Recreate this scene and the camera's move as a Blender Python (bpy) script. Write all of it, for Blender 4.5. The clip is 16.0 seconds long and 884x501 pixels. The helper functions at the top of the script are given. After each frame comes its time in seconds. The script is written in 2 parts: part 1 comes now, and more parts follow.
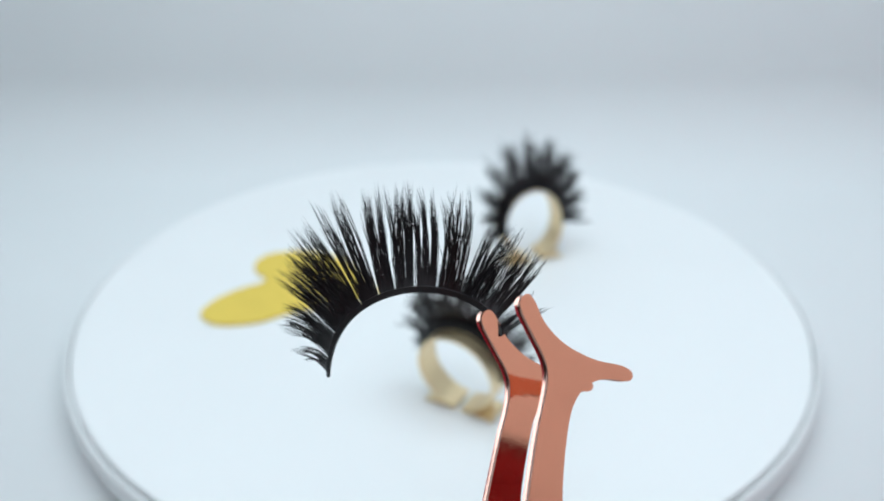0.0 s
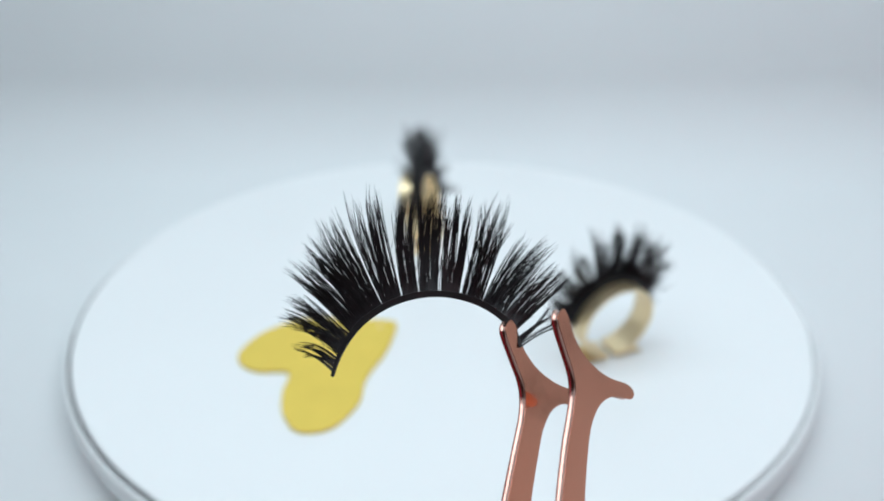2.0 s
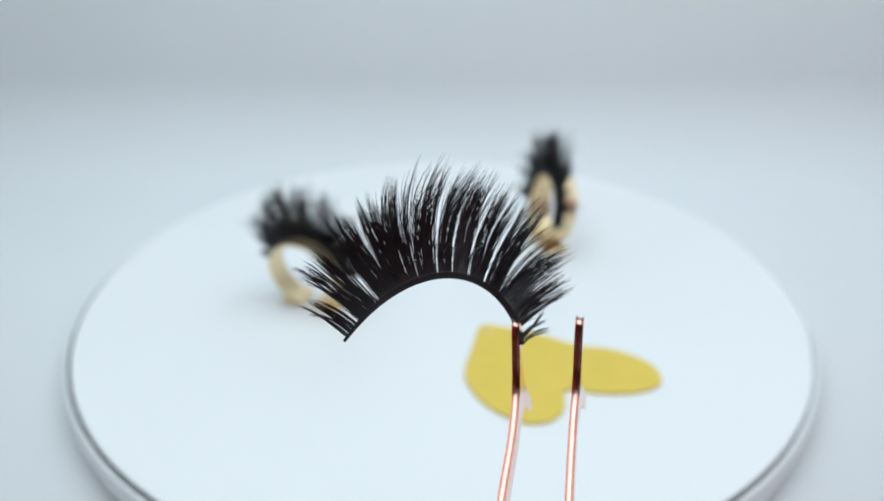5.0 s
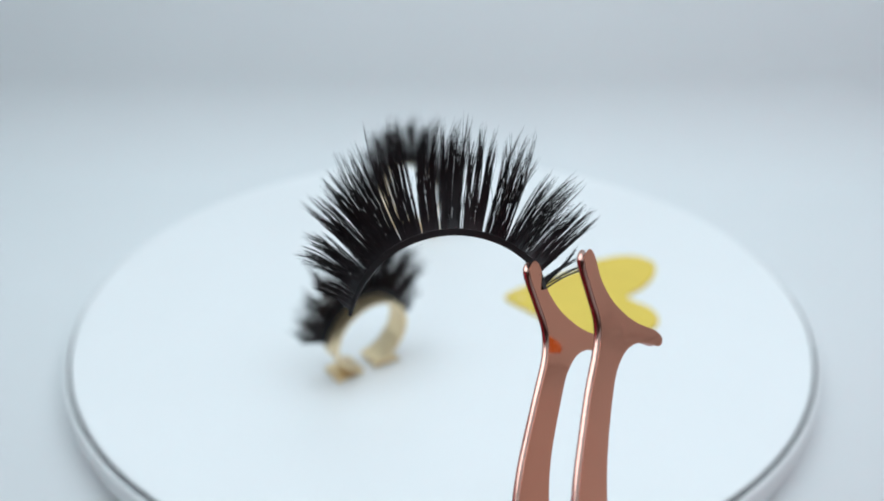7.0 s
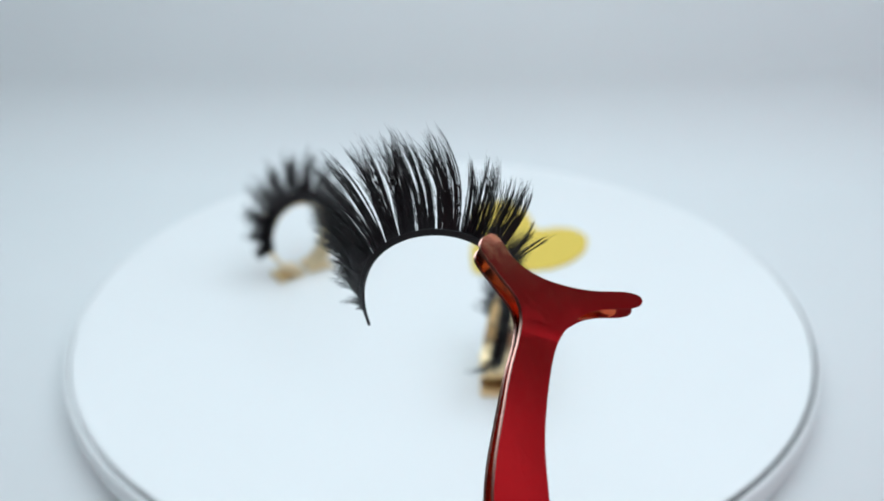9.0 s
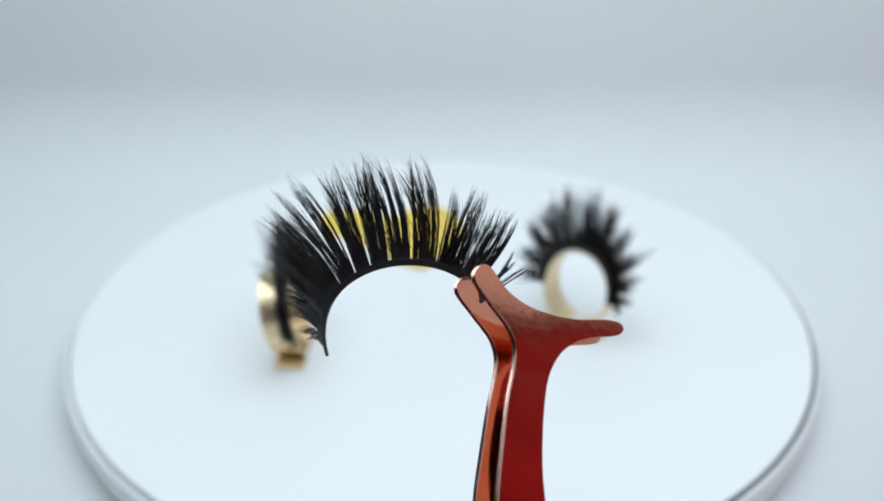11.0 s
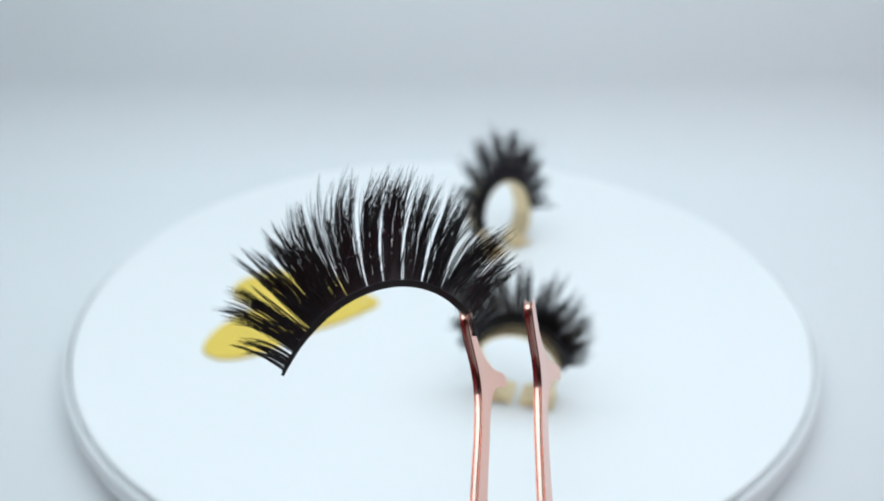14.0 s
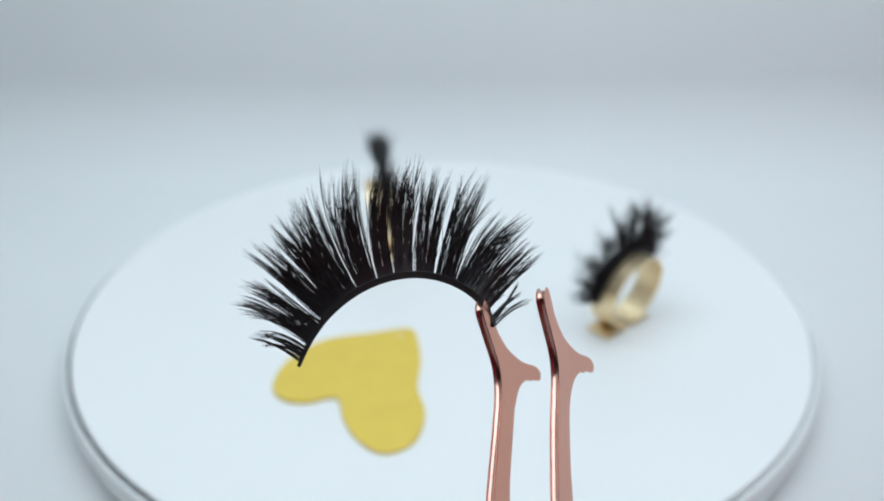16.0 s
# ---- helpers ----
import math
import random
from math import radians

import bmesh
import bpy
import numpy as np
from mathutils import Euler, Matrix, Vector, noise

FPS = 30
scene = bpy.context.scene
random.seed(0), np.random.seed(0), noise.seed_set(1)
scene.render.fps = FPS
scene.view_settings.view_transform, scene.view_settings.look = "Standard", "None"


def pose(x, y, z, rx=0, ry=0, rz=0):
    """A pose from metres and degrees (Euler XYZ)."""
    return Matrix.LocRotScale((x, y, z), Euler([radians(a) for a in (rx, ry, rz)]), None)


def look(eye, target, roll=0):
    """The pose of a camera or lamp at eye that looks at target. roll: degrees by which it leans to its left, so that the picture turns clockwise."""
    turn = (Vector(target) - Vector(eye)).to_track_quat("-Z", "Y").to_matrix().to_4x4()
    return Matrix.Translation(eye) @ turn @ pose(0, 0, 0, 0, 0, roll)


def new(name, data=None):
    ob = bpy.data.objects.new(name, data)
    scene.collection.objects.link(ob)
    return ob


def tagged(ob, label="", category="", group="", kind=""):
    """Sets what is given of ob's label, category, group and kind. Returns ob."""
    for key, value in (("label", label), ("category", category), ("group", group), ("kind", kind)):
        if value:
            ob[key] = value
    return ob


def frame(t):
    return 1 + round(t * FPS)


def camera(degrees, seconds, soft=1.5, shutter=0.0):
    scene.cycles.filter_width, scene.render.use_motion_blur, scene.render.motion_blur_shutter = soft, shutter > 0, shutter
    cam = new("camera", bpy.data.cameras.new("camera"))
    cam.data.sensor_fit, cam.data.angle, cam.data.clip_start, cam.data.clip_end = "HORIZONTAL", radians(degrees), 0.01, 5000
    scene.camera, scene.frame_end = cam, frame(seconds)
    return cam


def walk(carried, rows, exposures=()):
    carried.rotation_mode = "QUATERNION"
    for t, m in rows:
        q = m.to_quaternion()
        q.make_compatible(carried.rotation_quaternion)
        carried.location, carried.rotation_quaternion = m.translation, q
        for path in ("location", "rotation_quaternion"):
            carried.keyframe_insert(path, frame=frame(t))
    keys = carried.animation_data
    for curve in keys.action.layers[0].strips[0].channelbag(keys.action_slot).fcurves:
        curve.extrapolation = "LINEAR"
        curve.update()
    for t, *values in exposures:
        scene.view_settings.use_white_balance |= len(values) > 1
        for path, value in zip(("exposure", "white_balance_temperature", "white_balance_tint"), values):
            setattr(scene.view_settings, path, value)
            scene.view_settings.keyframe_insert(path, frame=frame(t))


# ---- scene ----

# ---- camera: fixed on a stand before the turntable ----
CAM = look((0.0, -0.2828, 0.1733), (0.0, -0.2828 + math.cos(radians(28.49)), 0.1733 - math.sin(radians(28.49))))
cam = camera(50.5, 16.0, soft=1.9)
cam.data.dof.use_dof = True
cam.data.dof.focus_distance = 0.127
cam.data.dof.aperture_fstop = 17.0
walk(cam, [(0.0, CAM), (16.0, CAM)],
     exposures=[(0.0, -0.03), (3.5, -0.06), (6.0, -0.07), (9.0, -0.04), (11.5, -0.03), (12.5, 0.03), (13.5, 0.02), (15.0, -0.04), (16.0, -0.12)])

# ---- light: unseen lamps stand in for soft overhead and right-hand light, dim room outside ----
scene.view_settings.exposure = 0.0
world = bpy.data.worlds.new("room_world")
scene.world = world
world.use_nodes = True
world.node_tree.nodes["Background"].inputs["Color"].default_value = (0.62, 0.7, 0.76, 1)
world.node_tree.nodes["Background"].inputs["Strength"].default_value = 0.08


def area_light(name, m, sx, sy, watts, colour):
    data = bpy.data.lights.new(name, "AREA")
    data.shape, data.size, data.size_y, data.energy, data.color = "RECTANGLE", sx, sy, watts, colour
    ob = new(name, data)
    ob.matrix_world = m
    return ob


# added soft panel below the unseen roof; gives most of the light
area_light("added_overhead_light", look((0.03, -0.20, 0.72), (0.03, -0.1999, 0)), 0.95, 0.80, 6.36, (0.80, 0.945, 1.018))
area_light("tent_side_light", look((0.612, -0.10, 0.21), (0.0, -0.10, 0.17)), 0.26, 0.26, 0.05, (0.9, 0.96, 1.0))


# ---- materials ----
def material(name, colour, rough=0.5, metal=0.0, vary=0.06, scale=60.0, bump=0.0, bump_scale=400.0, coat=0.0, spec=0.5):
    m = bpy.data.materials.new(name)
    m.use_nodes = True
    nodes, links = m.node_tree.nodes, m.node_tree.links
    b = nodes["Principled BSDF"]
    b.inputs["Metallic"].default_value = metal
    b.inputs["Coat Weight"].default_value = coat
    b.inputs["Specular IOR Level"].default_value = spec
    tex = nodes.new("ShaderNodeTexCoord")
    n1 = nodes.new("ShaderNodeTexNoise")
    n1.inputs["Scale"].default_value, n1.inputs["Detail"].default_value = scale, 6
    n2 = nodes.new("ShaderNodeTexNoise")
    n2.inputs["Scale"].default_value, n2.inputs["Detail"].default_value = bump_scale, 4
    for n in (n1, n2):
        links.new(tex.outputs["Object"], n.inputs["Vector"])
    ramp = nodes.new("ShaderNodeMapRange")
    ramp.inputs["To Min"].default_value, ramp.inputs["To Max"].default_value = 1 - vary, 1 + vary
    links.new(n1.outputs["Fac"], ramp.inputs["Value"])
    mul = nodes.new("ShaderNodeVectorMath")
    mul.operation = "SCALE"
    mul.inputs[0].default_value = colour
    links.new(ramp.outputs["Result"], mul.inputs["Scale"])
    links.new(mul.outputs["Vector"], b.inputs["Base Color"])
    rr = nodes.new("ShaderNodeMapRange")
    rr.inputs["To Min"].default_value, rr.inputs["To Max"].default_value = max(0.02, rough - 0.06), rough + 0.06
    links.new(n2.outputs["Fac"], rr.inputs["Value"])
    links.new(rr.outputs["Result"], b.inputs["Roughness"])
    if bump:
        bp = nodes.new("ShaderNodeBump")
        bp.inputs["Strength"].default_value, bp.inputs["Distance"].default_value = bump, 0.0003
        links.new(n2.outputs["Fac"], bp.inputs["Height"])
        links.new(bp.outputs["Normal"], b.inputs["Normal"])
    return m


PAPER = material("backdrop_paper", (0.755, 0.775, 0.785), 0.8, vary=0.03, scale=6, bump=0.1, bump_scale=900, spec=0.2)
TENT = material("tent_fabric", (0.78, 0.79, 0.8), 0.85, vary=0.03, scale=12, bump=0.15, bump_scale=1500, spec=0.2)
# unseen room and table, reddened to give the metal its dark red reflections
ROOM = material("room_red", (0.28, 0.11, 0.095), 0.8, vary=0.08, scale=3)
WOOD = material("table_red", (0.24, 0.04, 0.04), 0.4, vary=0.25, scale=18, bump=0.1, bump_scale=300)
# reds of the two added cloths, chosen for their reflection in the tweezers
RED_CLOTH = material("red_cloth", (0.60, 0.028, 0.075), 0.8, vary=0.15, scale=5, bump=0.3, bump_scale=600, spec=0.2)
DARK_CLOTH = material("dark_red_cloth", (0.36, 0.025, 0.035), 0.8, vary=0.35, scale=9, bump=0.3, bump_scale=600, spec=0.2)
PLATTER = material("platter_plastic", (0.83, 0.84, 0.845), 0.38, vary=0.015, scale=20, bump=0.03, bump_scale=700)
BASE = material("base_plastic", (0.80, 0.81, 0.82), 0.42, vary=0.02, scale=25)
SEAM = material("seam_dark", (0.02, 0.022, 0.025), 0.7, vary=0.1, spec=0.2)
GOLD = material("gold_sheet", (0.84, 0.67, 0.42), 0.40, 1.0, vary=0.06, scale=180, bump=0.05, bump_scale=900)
ROSE = material("rose_gold_metal", (0.735, 0.30, 0.192), 0.09, 1.0, vary=0.05, scale=220, bump=0.02, bump_scale=1200)
# paler edge metal: the edges' bright highlight is put into the colour
ROSE_EDGE = material("rose_edge_highlight", (0.70, 0.42, 0.35), 0.22, 1.0, vary=0.08, scale=300, bump=0.03, bump_scale=1200)
HAIR = material("lash_fibre", (0.017, 0.014, 0.016), 0.42, vary=0.35, scale=500, spec=0.45)
BAND = material("lash_band_cotton", (0.009, 0.008, 0.009), 0.6, vary=0.3, scale=900, bump=0.3, bump_scale=2500)
YELLOW = material("yellow_felt", (0.76, 0.56, 0.11), 0.8, vary=0.07, scale=120, bump=0.25, bump_scale=1600, spec=0.25)


# ---- building helpers ----
def mesh_of(name, bm, mat, smooth=False):
    bmesh.ops.recalc_face_normals(bm, faces=bm.faces)
    me = bpy.data.meshes.new(name)
    bm.to_mesh(me)
    bm.free()
    me.materials.append(mat)
    for p in me.polygons:
        p.use_smooth = smooth
    return me


def part(name, bm, mat, parent=None, label="", smooth=False):
    ob = new(name, mesh_of(name, bm, mat, smooth))
    ob.parent = parent
    return tagged(ob, label) if label else ob


def lathe(profile, steps=192):
    """A turned solid from (radius, z) pairs."""
    bm = bmesh.new()
    rings = []
    for r, z in profile:
        if r == 0:
            rings.append([bm.verts.new((0, 0, z))])
        else:
            rings.append([bm.verts.new((r * math.cos(2 * math.pi * i / steps), r * math.sin(2 * math.pi * i / steps), z)) for i in range(steps)])
    for a, b in zip(rings, rings[1:]):
        for i in range(steps):
            j = (i + 1) % steps
            if len(a) == 1:
                bm.faces.new((a[0], b[i], b[j]))
            elif len(b) == 1:
                bm.faces.new((a[i], b[0], a[j]))
            else:
                bm.faces.new((a[i], b[i], b[j], a[j]))
    return bm


def smooth_loop(points, per=6, closed=True):
    """A Catmull-Rom line through 2D points."""
    n, out = len(points), []
    for i in range(n if closed else n - 1):
        p = [Vector(points[(i + k) % n] if closed else points[min(max(i + k, 0), n - 1)]) for k in (-1, 0, 1, 2)]
        for s in range(per):
            t = s / per
            out.append(0.5 * (2 * p[1] + (p[2] - p[0]) * t + (2 * p[0] - 5 * p[1] + 4 * p[2] - p[3]) * t * t + (3 * p[1] - p[0] - 3 * p[2] + p[3]) * t ** 3))
    if not closed:
        out.append(Vector(points[-1]))
    return out


def box_panel(x0, x1, y0, y1, z0, z1):
    bm = bmesh.new()
    bmesh.ops.create_cube(bm, size=1.0)
    for v in bm.verts:
        v.co = ((x0 + x1) / 2 + v.co.x * (x1 - x0), (y0 + y1) / 2 + v.co.y * (y1 - y0), (z0 + z1) / 2 + v.co.z * (z1 - z0))
    return bm


# ---- the setting: paper sweep; unseen tent, cloths and room added for light and reflections ----
TABLE = -0.0145


def sweep():
    line = [(-0.44, TABLE)]
    r, y0, steep = 0.050, 0.126, radians(77)
    for i in range(25):
        a = steep * i / 24
        line.append((y0 + r * math.sin(a), TABLE + r * (1 - math.cos(a))))
    y, z = line[-1]
    line.append((y + (0.74 - z) / math.tan(steep), 0.74))
    bm = bmesh.new()
    rows = [[bm.verts.new((x, y, z)) for x in (-0.62, 0.62)] for y, z in line]
    back = [[bm.verts.new((x, y + 0.003, z - 0.003)) for x in (-0.62, 0.62)] for y, z in line]
    for g in (rows, back):
        for a, b in zip(g, g[1:]):
            bm.faces.new((a[0], a[1], b[1], b[0]))
    for k in (0, 1):
        for a, b, c, d in zip(rows, rows[1:], back, back[1:]):
            bm.faces.new((a[k], b[k], d[k], c[k]))
    for e in (0, -1):
        bm.faces.new((rows[e][0], rows[e][1], back[e][1], back[e][0]))
    return tagged(part("backdrop", bm, PAPER, smooth=True), "pale grey-white paper sweep under and behind the turntable", "backdrop", kind="structure")


sweep()


def tent_side(name, x0, x1):
    """An unseen, added side; its front edge leans forward towards the roof to shape reflections."""
    bm = bmesh.new()
    rows = [[bm.verts.new((x, y, z)) for y, z in ((0.56, TABLE), (0.56, 0.78), (-0.66, 0.78), (-0.23, 0.12), (-0.14, TABLE))] for x in (x0, x1)]
    bm.faces.new(rows[0]), bm.faces.new(rows[1])
    for i in range(5):
        j = (i + 1) % 5
        bm.faces.new((rows[0][i], rows[0][j], rows[1][j], rows[1][i]))
    tagged(part(name, bm, TENT), "unseen white fabric side, added to bounce light and shape reflections", "wall", kind="structure")


tent_side("wall_west", -0.66, -0.63)
tent_side("wall_east", 0.63, 0.66)
# unseen roof, added to close the tent over the lamp
tagged(part("ceiling", box_panel(-0.66, 0.66, -0.66, 0.56, 0.785, 0.80), TENT), "unseen white fabric roof, added above the overhead lamp", "ceiling", kind="structure")
# added floor and table top, both out of view
tagged(part("floor", box_panel(-1.5, 1.5, -1.4, 1.2, -0.80, -0.76), ROOM), "unseen dull reddish room floor, added to close the place", "floor", kind="structure")
tagged(part("table_top", box_panel(-0.72, 0.72, -0.80, 0.62, -0.075, TABLE - 0.006), WOOD), "unseen table top under the paper sweep, dark red for the metal's reflections", "table", kind="structure")



def curtain():
    """An unseen hanging cloth with soft folds behind the camera, added for the tweezers to reflect."""
    bm = bmesh.new()
    cols = []
    for i in range(81):
        x = 0.10 + 0.568 * i / 80
        y = -0.70 + 0.010 * math.sin(x * 46) + 0.005 * math.sin(x * 103 + 1)
        cols.append([bm.verts.new((x, y + dy, z)) for z, dy in ((0.0, 0), (1.2, 0), (1.2, -0.004), (0.0, -0.004))])
    for a, b in zip(cols, cols[1:]):
        for k in range(4):
            j = (k + 1) % 4
            bm.faces.new((a[k], a[j], b[j], b[k]))
    bm.faces.new(cols[0]), bm.faces.new(cols[-1])
    return tagged(part("wall_reflected_cloth", bm, RED_CLOTH, smooth=True), "unseen plain deep red cloth, added for red reflections in the metal", "curtain", kind="structure")


def reflected_strip():
    """An unseen dark red cloth along the tent side's front edge, added to redden reflections."""
    bm = bmesh.new()
    cols = []
    for i in range(31):
        k = i / 30
        x = 0.648 + 0.006 * math.sin(k * 17) + 0.003 * math.sin(k * 41)
        cols.append([bm.verts.new((x + dx, edge - 0.004 - 0.17 * k, z)) for dx in (0, 0.003) for z, edge in ((TABLE - 0.005, -0.137), (0.12, -0.23), (0.45, -0.445))])
    for a, b in zip(cols, cols[1:]):
        for k, j in ((0, 1), (1, 2), (2, 5), (5, 4), (4, 3), (3, 0)):
            bm.faces.new((a[k], a[j], b[j], b[k]))
    for c in (cols[0], cols[-1]):
        bm.faces.new((c[0], c[1], c[4], c[3])), bm.faces.new((c[1], c[2], c[5], c[4]))
    return tagged(part("wall_reflected_strip", bm, DARK_CLOTH, smooth=True), "unseen dark red cloth strip, added to redden the lower arms' reflections", "curtain", kind="structure")


curtain()
reflected_strip()
# unseen walls and ceiling that close the room
for nm, b in (("wall_south", (-1.5, 1.5, -1.46, -1.4, -0.76, 1.7)), ("wall_north", (-1.5, 1.5, 1.2, 1.26, -0.76, 1.7)),
              ("wall_room_west", (-1.56, -1.5, -1.4, 1.2, -0.76, 1.7)), ("wall_room_east", (1.5, 1.56, -1.4, 1.2, -0.76, 1.7)),
              ("ceiling_room", (-1.5, 1.5, -1.4, 1.2, 1.7, 1.76))):
    tagged(part(nm, box_panel(*b), ROOM), "unseen reddish room surface, added to close the place", "wall", kind="structure")


# ---- turntable ----
def turntable():
    thing = tagged(new("turntable"), "round white plastic display turntable with dark rim seam", "turntable")
    thing.location = (0, 0, TABLE)
    top = -TABLE
    base = lathe([(0, 0.001), (0.108, 0.001), (0.112, 0.0), (0.1165, 0.0006), (0.1185, 0.0020), (0.1185, top - 0.0105), (0.113, top - 0.0095), (0, top - 0.0095)])
    part("base", base, BASE, thing, "white round base", True)
    platter = lathe([(0, top), (0.1234, top), (0.1240, top - 0.0002), (0.1241, top - 0.0007), (0.1241, top - 0.0017), (0.1252, top - 0.0017), (0.1252, top - 0.0010),
                     (0.1256, top - 0.0008), (0.1262, top - 0.0012), (0.1266, top - 0.0026), (0.1267, top - 0.0076), (0.1260, top - 0.0085), (0.110, top - 0.0088), (0, top - 0.0088)])
    p = part("platter", platter, PLATTER, thing, "smooth white disc")
    seam = bmesh.new()
    rings = []
    for i in range(192):
        a = 2 * math.pi * i / 192
        open_gap = min(1.0, max(0.0, math.cos(a - radians(88)) + 0.42))
        half, z = 0.0001 + 0.00042 * open_gap, top - 0.0014 + 0.0005 * open_gap
        rings.append([seam.verts.new((q * math.cos(a), q * math.sin(a), h)) for q, h in ((0.1246 - half, top - 0.0018), (0.1246 - half, z - 0.0001), (0.1246, z), (0.1246 + half, z - 0.0001), (0.1246 + half, top - 0.0018))])
    for i in range(192):
        a, b = rings[i], rings[(i + 1) % 192]
        for k in range(5):
            j = (k + 1) % 5
            seam.faces.new((a[k], a[j], b[j], b[k]))
    part("seam", seam, SEAM, p, "dark line round the rim")
    return p


platter_part = turntable()


# ---- strip lashes ----
def hair_into(bm, p0, p1, p2, r0, segs=7):
    """One tapered fibre along a quadratic curve."""
    ring_before = None
    side = (p2 - p0).cross(Vector((0.31, 0.52, 0.79))).normalized()
    for i in range(segs + 1):
        t = i / segs
        c = (1 - t) ** 2 * p0 + 2 * t * (1 - t) * p1 + t * t * p2
        d = ((1 - t) * (p1 - p0) + t * (p2 - p1)).normalized()
        a = d.cross(side).normalized()
        b = d.cross(a)
        r = r0 * (1 - t ** 4) ** 0.8 * (1 - 0.3 * t) + r0 * 0.08
        ring = [bm.verts.new(c + r * (math.cos(k * 2.0944) * a + math.sin(k * 2.0944) * b)) for k in range(3)]
        if ring_before:
            for k in range(3):
                j = (k + 1) % 3
                bm.faces.new((ring_before[k], ring_before[j], ring[j], ring[k]))
        ring_before = ring
    bm.faces.new(ring_before)


def ribbon(points, widths, ways, thick):
    """A flat band along points, widths across, set out along ways."""
    bm = bmesh.new()
    rows = []
    for i, (p, w, d) in enumerate(zip(points, widths, ways)):
        t = (points[min(i + 1, len(points) - 1)] - points[max(i - 1, 0)]).normalized()
        n = t.cross(d).normalized() * thick / 2
        rows.append([bm.verts.new(q) for q in (p - n - d * 0.0002, p + n - d * 0.0002, p + n + d * w, p - n + d * w)])
    for a, b in zip(rows, rows[1:]):
        for k in range(4):
            j = (k + 1) % 4
            bm.faces.new((a[k], a[j], b[j], b[k]))
    bm.faces.new(rows[0])
    bm.faces.new(rows[-1])
    return bm


def strip_lash(curve, clusters, per, hairs, r0, rnd, label, band_thick=0.0004, bow=0.12, fan=Vector((0, 0, 0)), wide=0.0005, gather=1.28, curl=Vector((0, 0, 0)), root=0.42, sway=0.05):
    """curve(s): a point of the band; clusters: (s from, s to, tip); per: bundles in a cluster; hairs: fibres in a bundle. Each cluster is a part."""
    thing = tagged(new("strip_lash"), label, "false eyelash")
    pts, ways, wid = [], [], []
    N = 48
    for i in range(N + 1):
        s = i / N
        p = curve(s)
        t = (curve(min(s + 0.02, 1)) - curve(max(s - 0.02, 0))).normalized()
        tip = min(clusters, key=lambda c: abs((c[0] + c[1]) / 2 - s))[2]
        d = tip - p
        d = (d - t * d.dot(t)).normalized()
        pts.append(p), ways.append(d)
        wid.append(0.0002 + wide * min(1, 6 * s, 9 * (1 - s)))
    for k in range(6):
        ways = [(ways[max(i - 1, 0)] + ways[i] + ways[min(i + 1, N)]).normalized() for i in range(N + 1)]
    part("band", ribbon(pts, wid, ways, band_thick), BAND, thing, "black cotton band")
    for s0, s1, tip in clusters:
        bm = bmesh.new()
        middle = (s0 + s1) / 2
        mid = curve(middle)
        length = (tip - mid).length
        scale = 1.0 if s1 - s0 > 0.059 else 0.4
        bundles = [(-1 + 2 * (k + rnd.uniform(0.0, 1.0)) / n_of, 1.02 - 0.22 * rnd.random() ** 1.6, Vector([rnd.gauss(0, 1) for _ in range(3)]) * length * sway * (1.0 if scale == 1.0 else 2.6))
                   for n_of in (max(4, round(per * scale)),) for k in range(n_of)]
        for u, reach, own_lean in bundles:
            out = curve(min(max(middle + u * (s1 - s0) * 0.5, 0.0), 1.0)) - mid
            apart = fan * rnd.gauss(0, 0.8)
            kink = Vector([rnd.gauss(0, 1) for _ in range(3)]) * length * 0.02
            # the fibres of a bundle run close together; a few stray, and short ones thicken the root
            for k in range(hairs):
                stray, short = k == 0 and rnd.random() < 0.5, k >= hairs - 2
                s = min(max(middle + (u + rnd.gauss(0, 0.12)) * (s1 - s0) * root, 0.0), 1.0)
                base = curve(s)
                i = min(int(s * N), N)
                end = tip + out * (gather + (0.4 * rnd.random() if stray else 0)) + own_lean + Vector([rnd.gauss(0, 1) for _ in range(3)]) * length * (0.045 if stray else 0.09 if short else 0.015)
                f = reach * (rnd.uniform(0.2, 0.52) if short else rnd.uniform(0.78, 1.0))
                end = base + (end - base) * f + apart * f
                ctrl = base + ways[i] * length * f * 0.5 + (end - base) * bow + (curl * length + kink) * f
                hair_into(bm, base + ways[i] * 0.0001, ctrl, end, r0 * rnd.uniform(0.7, 1.2))
        tagged(part("fibre_tuft", bm, HAIR, thing), kind="stuff")
    return thing


# the lash in the tweezers, in the tweezers' own space
LASH = [Vector(p) * 0.001 for p in ((-20.75, -13.79, -5.2), (-12.69, -14.8, 11.6), (-3.14, 2.98, 5.8), (1.7, 0.6, -2.8))]


def held_curve(s):
    return (1 - s) ** 3 * LASH[0] + 3 * s * (1 - s) ** 2 * LASH[1] + 3 * s * s * (1 - s) * LASH[2] + s ** 3 * LASH[3]


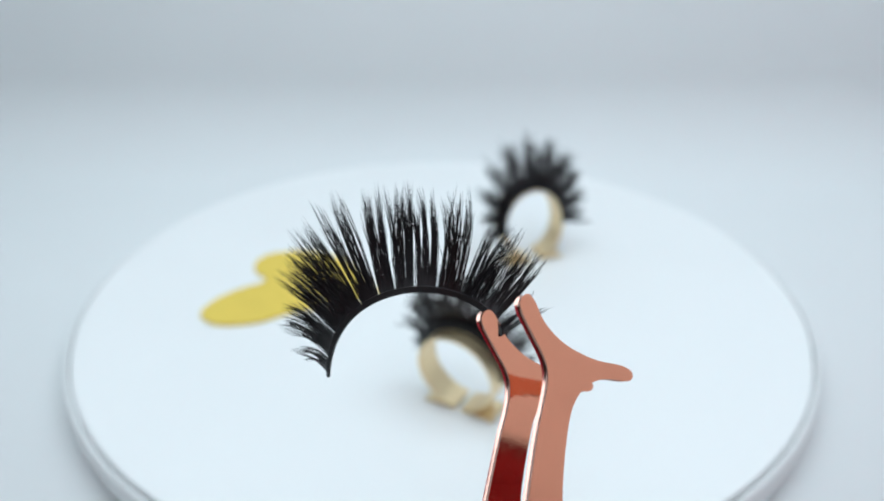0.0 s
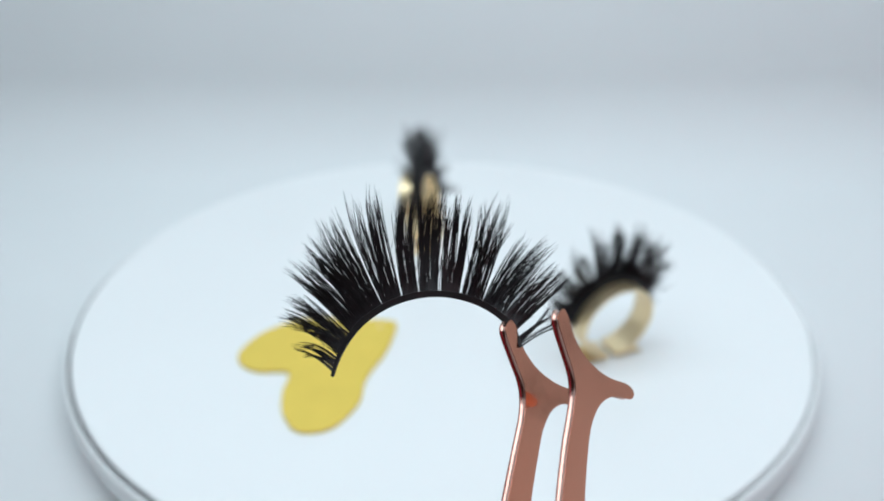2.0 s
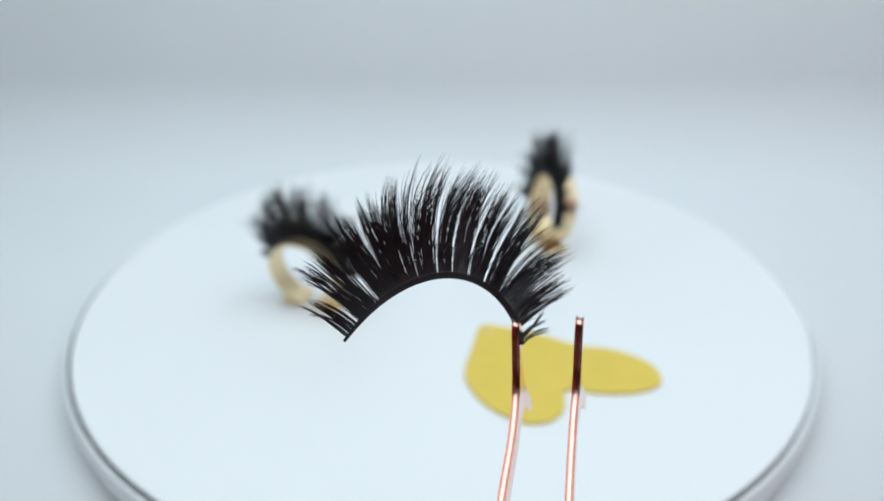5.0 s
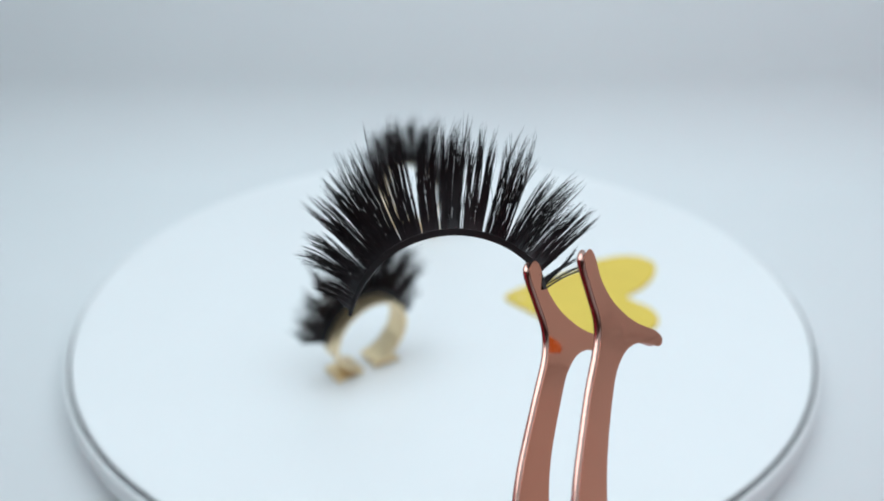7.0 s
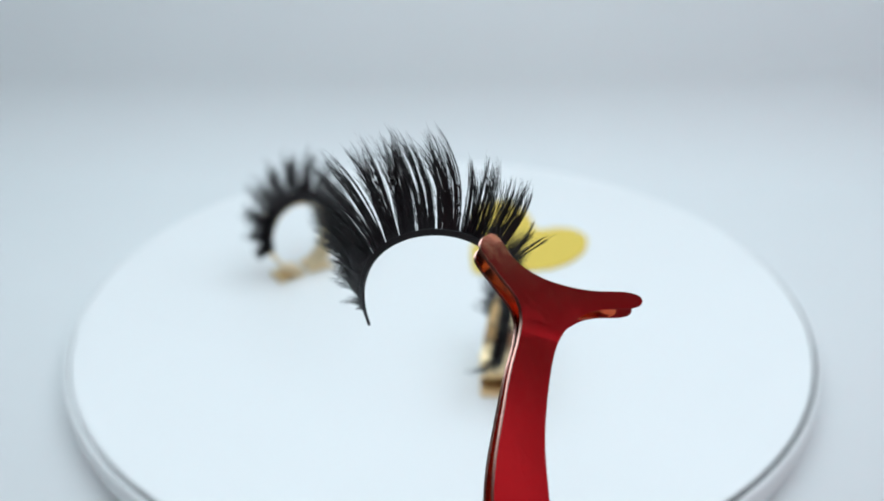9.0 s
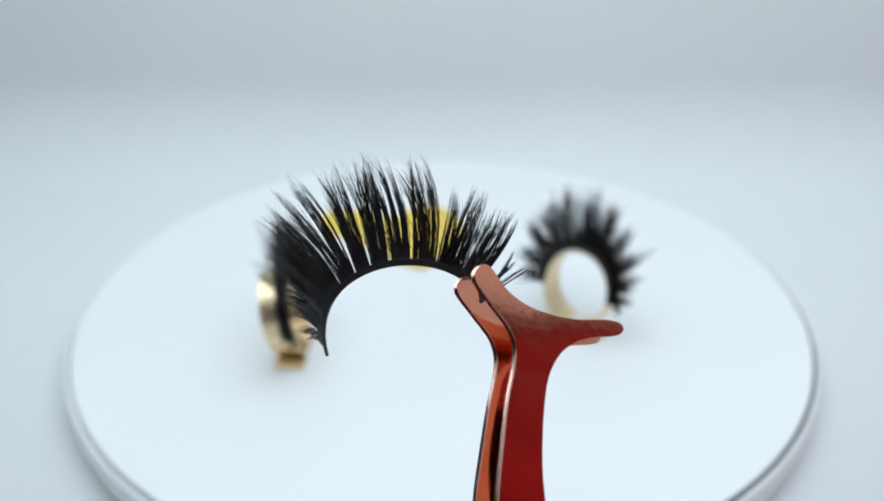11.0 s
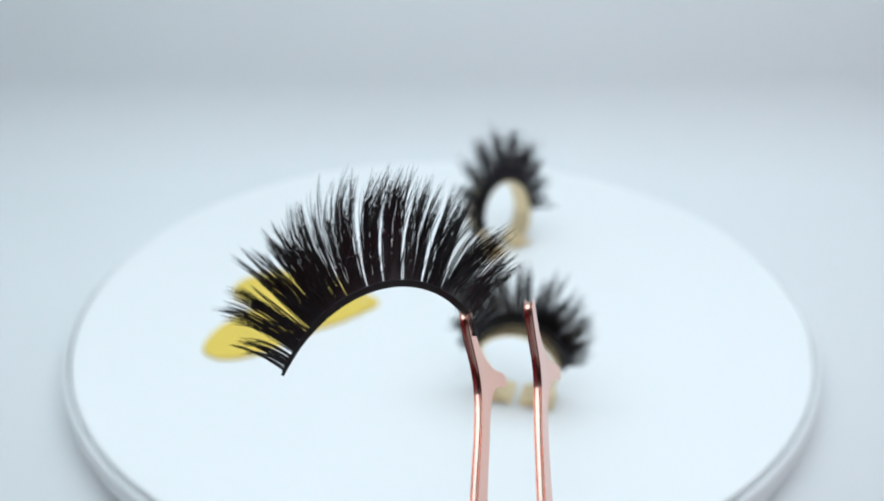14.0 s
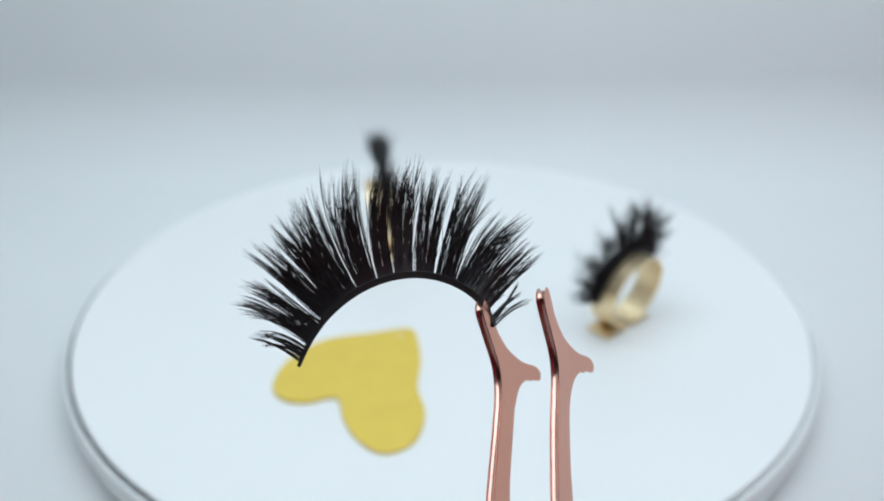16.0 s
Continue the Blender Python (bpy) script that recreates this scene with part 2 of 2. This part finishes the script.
TIPS = [(0.01, 0.06, (-27.4, -13.6, -1.6)), (0.06, 0.145, (-28.9, -14.0, 4.7)), (0.145, 0.215, (-25.6, -15.0, 11.2)), (0.205, 0.265, (-22.6, -15.2, 14.6)), (0.24, 0.31, (-19.0, -14.6, 17.7)),
        (0.305, 0.385, (-14.3, -12.4, 20.7)), (0.385, 0.455, (-9.8, -7.6, 21.2)), (0.455, 0.535, (-8.2, -3.6, 20.0)), (0.535, 0.62, (-4.3, -2.8, 19.0)),
        (0.62, 0.72, (0.4, -0.8, 18.6)), (0.72, 0.83, (4.8, 4.1, 12.9)), (0.83, 0.93, (6.3, 6.9, 7.6)), (0.945, 1.0, (5.4, 7.6, 1.2))]
held_lash = strip_lash(held_curve, [(a, b, Vector(t) * 0.001) for a, b, t in TIPS], 15, 11, 0.000056, random.Random(4),
                       "black wispy false eyelash strip gripped by rose-gold tweezers", curl=Vector((-0.15, 0.20, 0.0)), wide=0.0005)


# ---- tweezers ----
ARM_U, ARM_W = Vector((0.1993, 0.8826, -0.4257)), Vector((-0.1401, 0.4556, 0.8791))
ARM_N = ARM_U.cross(ARM_W)
ARM_B = Vector((0.00856, -0.00103, 0.00267))


def arm(side, offset, swell, heel, ripple):
    """A flat stamped arm with a forked head; side +1 or -1: the way in which it bends to meet the other arm behind the head; swell: how far it bows behind the head; heel: how far it kinks below the fork; ripple: its slight waves."""
    inner = [(-1.1, -0.9), (-0.4, 0.5), (0.7, 0.1), (2.8, -2.7), (6.0, -4.8), (9.7, -6.0), (13.4, -6.6), (17.9, -6.7), (19.8, -7.3), (19.0, -8.0),
             (15.6, -8.1), (12.6, -8.7), (10.0, -10.2), (8.1, -12.7), (7.0, -15.9), (6.0, -21.4), (5.6, -26.2), (5.8, -32.2)]
    outer = [(-0.5, -32.2), (0.0, -27.6), (1.0, -22.8), (2.4, -16.6), (3.7, -12.4), (4.1, -9.5), (3.4, -7.0), (1.3, -4.2)]
    tail = [(6.2, -45), (6.6, -60), (6.4, -75), (5.6, -88), (4.6, -98), (1.2, -98), (0.0, -88), (-0.9, -75), (-1.3, -60), (-1.1, -45)]
    loop = smooth_loop(inner + tail + outer, 4)
    bm = bmesh.new()
    half = 0.00056
    rows = []
    n = len(loop)
    for k, inset in ((-1, 0.00040), (-0.8, 0.00015), (-0.4, 0.0), (0.4, 0.0), (0.8, 0.00015), (1, 0.00040)):
        ring = []
        for i, p in enumerate(loop):
            t = (loop[(i + 1) % n] - loop[i - 1]).normalized()
            q = p * 0.001 + Vector((-t.y, t.x)) * inset
            ring.append(bm.verts.new((q.x, q.y, k * half)))
        rows.append(ring)
    for a, b in zip(rows, rows[1:]):
        for i in range(n):
            j = (i + 1) % n
            bm.faces.new((a[i], a[j], b[j], b[i])).material_index = 1
    for ring in (rows[0], rows[-1]):
        bmesh.ops.triangulate(bm, faces=[bm.faces.new(ring)], ngon_method="BEAUTY")
    # cut across every 2 mm, so that the blank can be bent cleanly
    for i in range(1, 48):
        bmesh.ops.bisect_plane(bm, geom=bm.verts[:] + bm.edges[:] + bm.faces[:], plane_co=(0, -0.002 * i - 0.00037, 0), plane_no=(0, 1, 0))
    bm.normal_update()
    for e in bm.edges:
        flats = sum(abs(f.normal.z) > 0.999 for f in e.link_faces)
        e.smooth = flats != 1 and len(e.link_faces) == 2 and e.calc_face_angle() < 0.8
    twist = radians(5)
    for v in bm.verts:
        x, w, z = v.co
        bend = side * 0.0042 * min(1, max(0, (-w - 0.040) / 0.045)) ** 1.5
        bend += swell * min(1.0, max(0.0, (-w - 0.012) / 0.026)) ** 1.3 * min(1.0, max(0.0, (w + 0.090) / 0.045))
        bend += heel * min(1.0, max(0.0, -w / 0.012)) * min(1.0, max(0.0, (w + 0.050) / 0.038))
        bend += ripple * math.sin((-w - 0.010) * 2 * math.pi / 0.021) * min(1.0, max(0.0, (-w - 0.010) / 0.006))
        bend += 0.0004 * max(0.0, (x - 0.0065) / 0.0133) ** 1.4 * (w > -0.0125)
        du = x - 0.0030
        u, out = 0.0030 + du * math.cos(twist) + z * math.sin(twist), z * math.cos(twist) - du * math.sin(twist)
        v.co = offset + ARM_U * u + ARM_W * w + ARM_N * (out + bend)
    return bm


def tweezers():
    thing = tagged(new("tweezers"), "shiny rose-gold lash tweezers with forked heads, slightly open", "tweezers")
    fixed = part("arm", arm(1, Vector((0, 0, 0)), 0.0002, 0.0006, 0.00013), ROSE, thing, smooth=True)
    free = part("arm", arm(-1, ARM_B, 0.0011, 0.0, 0.0), ROSE, thing, smooth=True)
    # side faces get the paler metal, standing in for edge highlights
    for a in (fixed, free):
        a.data.materials.append(ROSE_EDGE)
    bm = bmesh.new()
    mid = ARM_B * 0.5 + ARM_U * 0.0029 - ARM_W * 0.0945
    bmesh.ops.create_cube(bm, size=1.0)
    for v in bm.verts:
        v.co = mid + ARM_U * v.co.x * 0.0030 + ARM_W * v.co.y * 0.006 + ARM_N * v.co.z * 0.0010
    part("joint", bm, ROSE, thing, "welded rose-gold tail")
    return thing, free


held_tweezers, free_arm = tweezers()


# ---- gold lash stands: an open loop with two flared feet ----
LOOP_R, LOOP_H, LOOP_W = 0.0119, 0.0130, 0.0090
LOOP_Z = 0.0016 + LOOP_H


def tipped(x, y, z, back):
    """The loop leans back a little over its feet."""
    return Vector((x, y - back * max(0.0, z - 0.0016), z))


def lash_stand(back, slot):
    thing = tagged(new("lash_stand"), "gold metal omega-shaped lash stand on the white turntable", "display stand", group="gold lash stands")
    gap = math.asin(slot / LOOP_R)
    line = [Vector((-0.0110, 0.0004)), Vector((-0.0105, 0.0010)), Vector((-0.0085, 0.0013)), Vector((-0.0050, 0.0014)), Vector((-slot - 0.0008, 0.0013)), Vector((-slot, 0.0016))]
    for i in range(49):
        a = -math.pi / 2 - gap - (2 * math.pi - 2 * gap) * i / 48
        line.append(Vector((LOOP_R * math.cos(a), LOOP_Z + LOOP_H * math.sin(a))))
    line += [Vector((-p.x, p.y)) for p in reversed(line[:6])]
    n = len(line)

    def band_of(first, last):
        """The bent gold strip from one point of the line to another."""
        bm, rows, w = bmesh.new(), [], LOOP_W / 2
        for i in range(first, last + 1):
            p, t = line[i], (line[min(i + 1, n - 1)] - line[max(i - 1, 0)]).normalized()
            o = Vector((-t.y, t.x)) * 0.00035
            rows.append([bm.verts.new(tipped(q.x, y, max(q.y, 0.0), back)) for q, y in ((p - o, -w), (p + o, -w), (p + o, w), (p - o, w))])
        for a, b in zip(rows, rows[1:]):
            for k in range(4):
                j = (k + 1) % 4
                bm.faces.new((a[k], a[j], b[j], b[k]))
        bm.faces.new(rows[0]), bm.faces.new(rows[-1])
        return bm

    part("loop", band_of(5, n - 6), GOLD, thing)
    part("foot", band_of(0, 5), GOLD, thing, "flared gold foot")
    part("foot", band_of(n - 6, n - 1), GOLD, thing, "flared gold foot")
    return thing


def stand_curve(s, back):
    """The lash's band, along one edge of the gold loop."""
    a = radians(186 - 196 * s)
    return tipped((LOOP_R + 0.0006) * math.cos(a), 0.0028, LOOP_Z + (LOOP_H + 0.0006) * math.sin(a), back)


def stand_lash(rnd, size, lean, back):
    cl = []
    lengths = [9, 12, 15, 18, 20.5, 21, 20.5, 18.5, 15.5, 12.5, 9.5]
    for i, ln in enumerate(lengths):
        s = (i + 0.5) / len(lengths)
        p = stand_curve(s, back)
        d = Vector((p.x, -back * (p.z - LOOP_Z), p.z - LOOP_Z)).normalized()
        cl.append((i / len(lengths), (i + 1) / len(lengths), p + (d + Vector((0, lean * (1.3 - 1.1 * max(0.0, d.z)), 0.10))).normalized() * ln * size * 0.001))
    ob = strip_lash(lambda s: stand_curve(s, back), cl, 17, 9, 0.000112, rnd, "black false eyelash strip wrapped over a gold stand", 0.0040, fan=Vector((0, 0.0040, 0)), wide=0.0011, gather=1.0, root=0.5, sway=0.06)
    return tagged(ob, group="lashes on stands")


stand_a, stand_b = lash_stand(0.16, 0.0012), lash_stand(0.21, 0.0023)
lash_a, lash_b = stand_lash(random.Random(11), 0.92, 0.36, 0.16), stand_lash(random.Random(12), 1.02, 0.30, 0.21)


# ---- yellow heart ----
def heart():
    pts = [(-22.3, 5.5), (-28.0, 14.5), (-37.5, 28.5), (-51.5, 34.5), (-64.5, 33.0), (-69.8, 27.5), (-69.5, 20.0), (-64.3, 12.0), (-72.8, 6.0), (-80.0, -1.5), (-83.0, -10.5),
           (-76.0, -17.0), (-63.0, -15.8), (-52.0, -9.5), (-38.0, -5.5), (-27.0, -0.5), (-22.8, 2.2)]
    loop = [p * 0.001 for p in smooth_loop(pts, 6)]
    c = Vector((-0.055, 0.004))
    bm = bmesh.new()
    rows = []
    for z, k in ((0.0001, 0.996), (0.0003, 1.0), (0.0007, 1.0), (0.0010, 0.992)):
        rows.append([bm.verts.new((*(c + (p - c) * k), z)) for p in loop])
    for a, b in zip(rows, rows[1:]):
        for i in range(len(a)):
            j = (i + 1) % len(a)
            bm.faces.new((a[i], a[j], b[j], b[i]))
    for ring in (rows[0], rows[-1]):
        bmesh.ops.triangulate(bm, faces=[bm.faces.new(ring)])
    ob = part("paper_heart", bm, YELLOW)
    bm = bmesh.new()
    bmesh.ops.create_uvsphere(bm, u_segments=10, v_segments=6, radius=0.0009)
    for v in bm.verts:
        v.co = (v.co.x - 0.0275, v.co.y + 0.0055, 0.001 + v.co.z * 0.35)
    part("speck", bm, GOLD, ob, "tiny dull gold dot", True)
    return tagged(ob, "flat yellow two-lobed heart shape lying on the turntable", "decoration")


yellow_heart = heart()


# ---- what moves ----
TURN = 360 / 13.414


def hold(x, y, z, yaw, pitch, roll):
    return Matrix.Translation((x, y, z)) @ Matrix.Rotation(radians(pitch), 4, "X") @ Matrix.Rotation(radians(roll), 4, "Y") @ Matrix.Rotation(radians(yaw), 4, "Z")


def motions():
    steps = [i * 0.5 for i in range(33)]
    drift = [0, -0.8, -1.1, -0.9, -0.2, 0.7, 1.5, 1.7, 1.7, 1.7, 1.7, 1.7, 1.8, 2.4, 3.0, 3.4, 3.6, 3.5, 3.2, 2.9, 2.6, 2.3, 2.0, 1.7, 1.7, 1.6, 1.4, 0.8, 0.1, -0.1, 0.1, 1.0, 2.2]
    spin = [(t, Matrix.Rotation(radians(TURN * t + a), 4, "Z")) for t, a in zip(steps, drift)]
    walk(platter_part, spin)
    walk(yellow_heart, spin)
    for stand, lash, r, phase, axis, dx, dy in ((stand_a, lash_a, 0.0587, 274.0, 60.0, 0.0028, -0.0009), (stand_b, lash_b, 0.0461, 44.5, -66.0, 0.0011, -0.0018)):
        m = Matrix.Rotation(radians(phase), 4, "Z") @ Matrix.Translation((r, 0, 0)) @ Matrix.Rotation(radians(axis - 90 - phase), 4, "Z")
        axle = Matrix.Translation((dx, dy, 0))
        for ob in (stand, lash):
            walk(ob, [(t, axle @ s @ m) for t, s in spin])
    rows = [
        (0, 0.0062, -0.1717, 0.1023, -44.5, -19.2, -11.6),
        (0.5, 0.0105, -0.1735, 0.1033, -45.7, -19.6, -10.9),
        (1, 0.0101, -0.1753, 0.1044, -44.4, -18.4, -9.3),
        (1.5, 0.0105, -0.1730, 0.1027, -42.8, -18.5, -9.1),
        (2, 0.0091, -0.1728, 0.1013, -32.2, -17.1, -3.8),
        (2.5, 0.0085, -0.1734, 0.1016, -26.5, -17.2, 0.9),
        (3, 0.0068, -0.1728, 0.0999, -18.2, -16.6, 5.9),
        (3.5, 0.0076, -0.1711, 0.0988, -12.2, -20.6, 10.4),
        (4.75, 0.0099, -0.1700, 0.0995, -9.5, -21.0, 12.5),
        (6, 0.0122, -0.1712, 0.1057, -16.8, -19.0, 8.6),
        (6.5, 0.0124, -0.1725, 0.1094, -25.4, -16.3, 3.0),
        (7, 0.0120, -0.1732, 0.1110, -34.3, -14.8, -3.3),
        (7.5, 0.0110, -0.1714, 0.1104, -43.8, -16.5, -10.7),
        (8, 0.0093, -0.1697, 0.1101, -53.9, -18.9, -16.4),
        (8.5, 0.0082, -0.1693, 0.1111, -62.6, -21.0, -20.0),
        (9, 0.0058, -0.1726, 0.1129, -68.0, -19.8, -23.5),
        (10.25, 0.0035, -0.1748, 0.1115, -65.0, -16.8, -24.0),
        (11.5, 0.0026, -0.1763, 0.1091, -44.3, -13.0, -17.6),
        (12, 0.0021, -0.1781, 0.1099, -34.2, -11.8, -12.9),
        (12.5, 0.0018, -0.1790, 0.1102, -24.9, -11.1, -7.9),
        (13, 0.0023, -0.1781, 0.1081, -18.5, -11.8, -3.9),
        (13.5, 0.0024, -0.1774, 0.1061, -12.7, -12.4, 1.2),
        (14, 0.0030, -0.1758, 0.1051, -10.5, -12.5, 2.3),
        (14.5, 0.0026, -0.1744, 0.1043, -8.5, -13.2, 3.6),
        (15, 0.0033, -0.1745, 0.1043, -8.0, -14.0, 3.8),
        (15.5, 0.0032, -0.1743, 0.1035, -7.5, -15.4, 4.1),
        (16, 0.0053, -0.1751, 0.1061, -18.6, -13.4, -1.6),
    ]
    # the free arm swings on the welded tail as the tweezers are pressed
    tail = ARM_B * 0.5 + ARM_U * 0.0029 - ARM_W * 0.0945
    press = [(0, 0), (7, 0), (8, -0.8), (8.5, -1.7), (9, -2.3), (10.25, -2.2), (11.5, -0.4), (12, 0), (16, 0)]
    walk(free_arm, [(t, Matrix.Translation(tail) @ Matrix.Rotation(radians(a), 4, ARM_U) @ Matrix.Translation(-tail)) for t, a in press])
    for ob in (held_tweezers, held_lash):
        walk(ob, [(r[0], hold(*r[1:])) for r in rows])


motions()
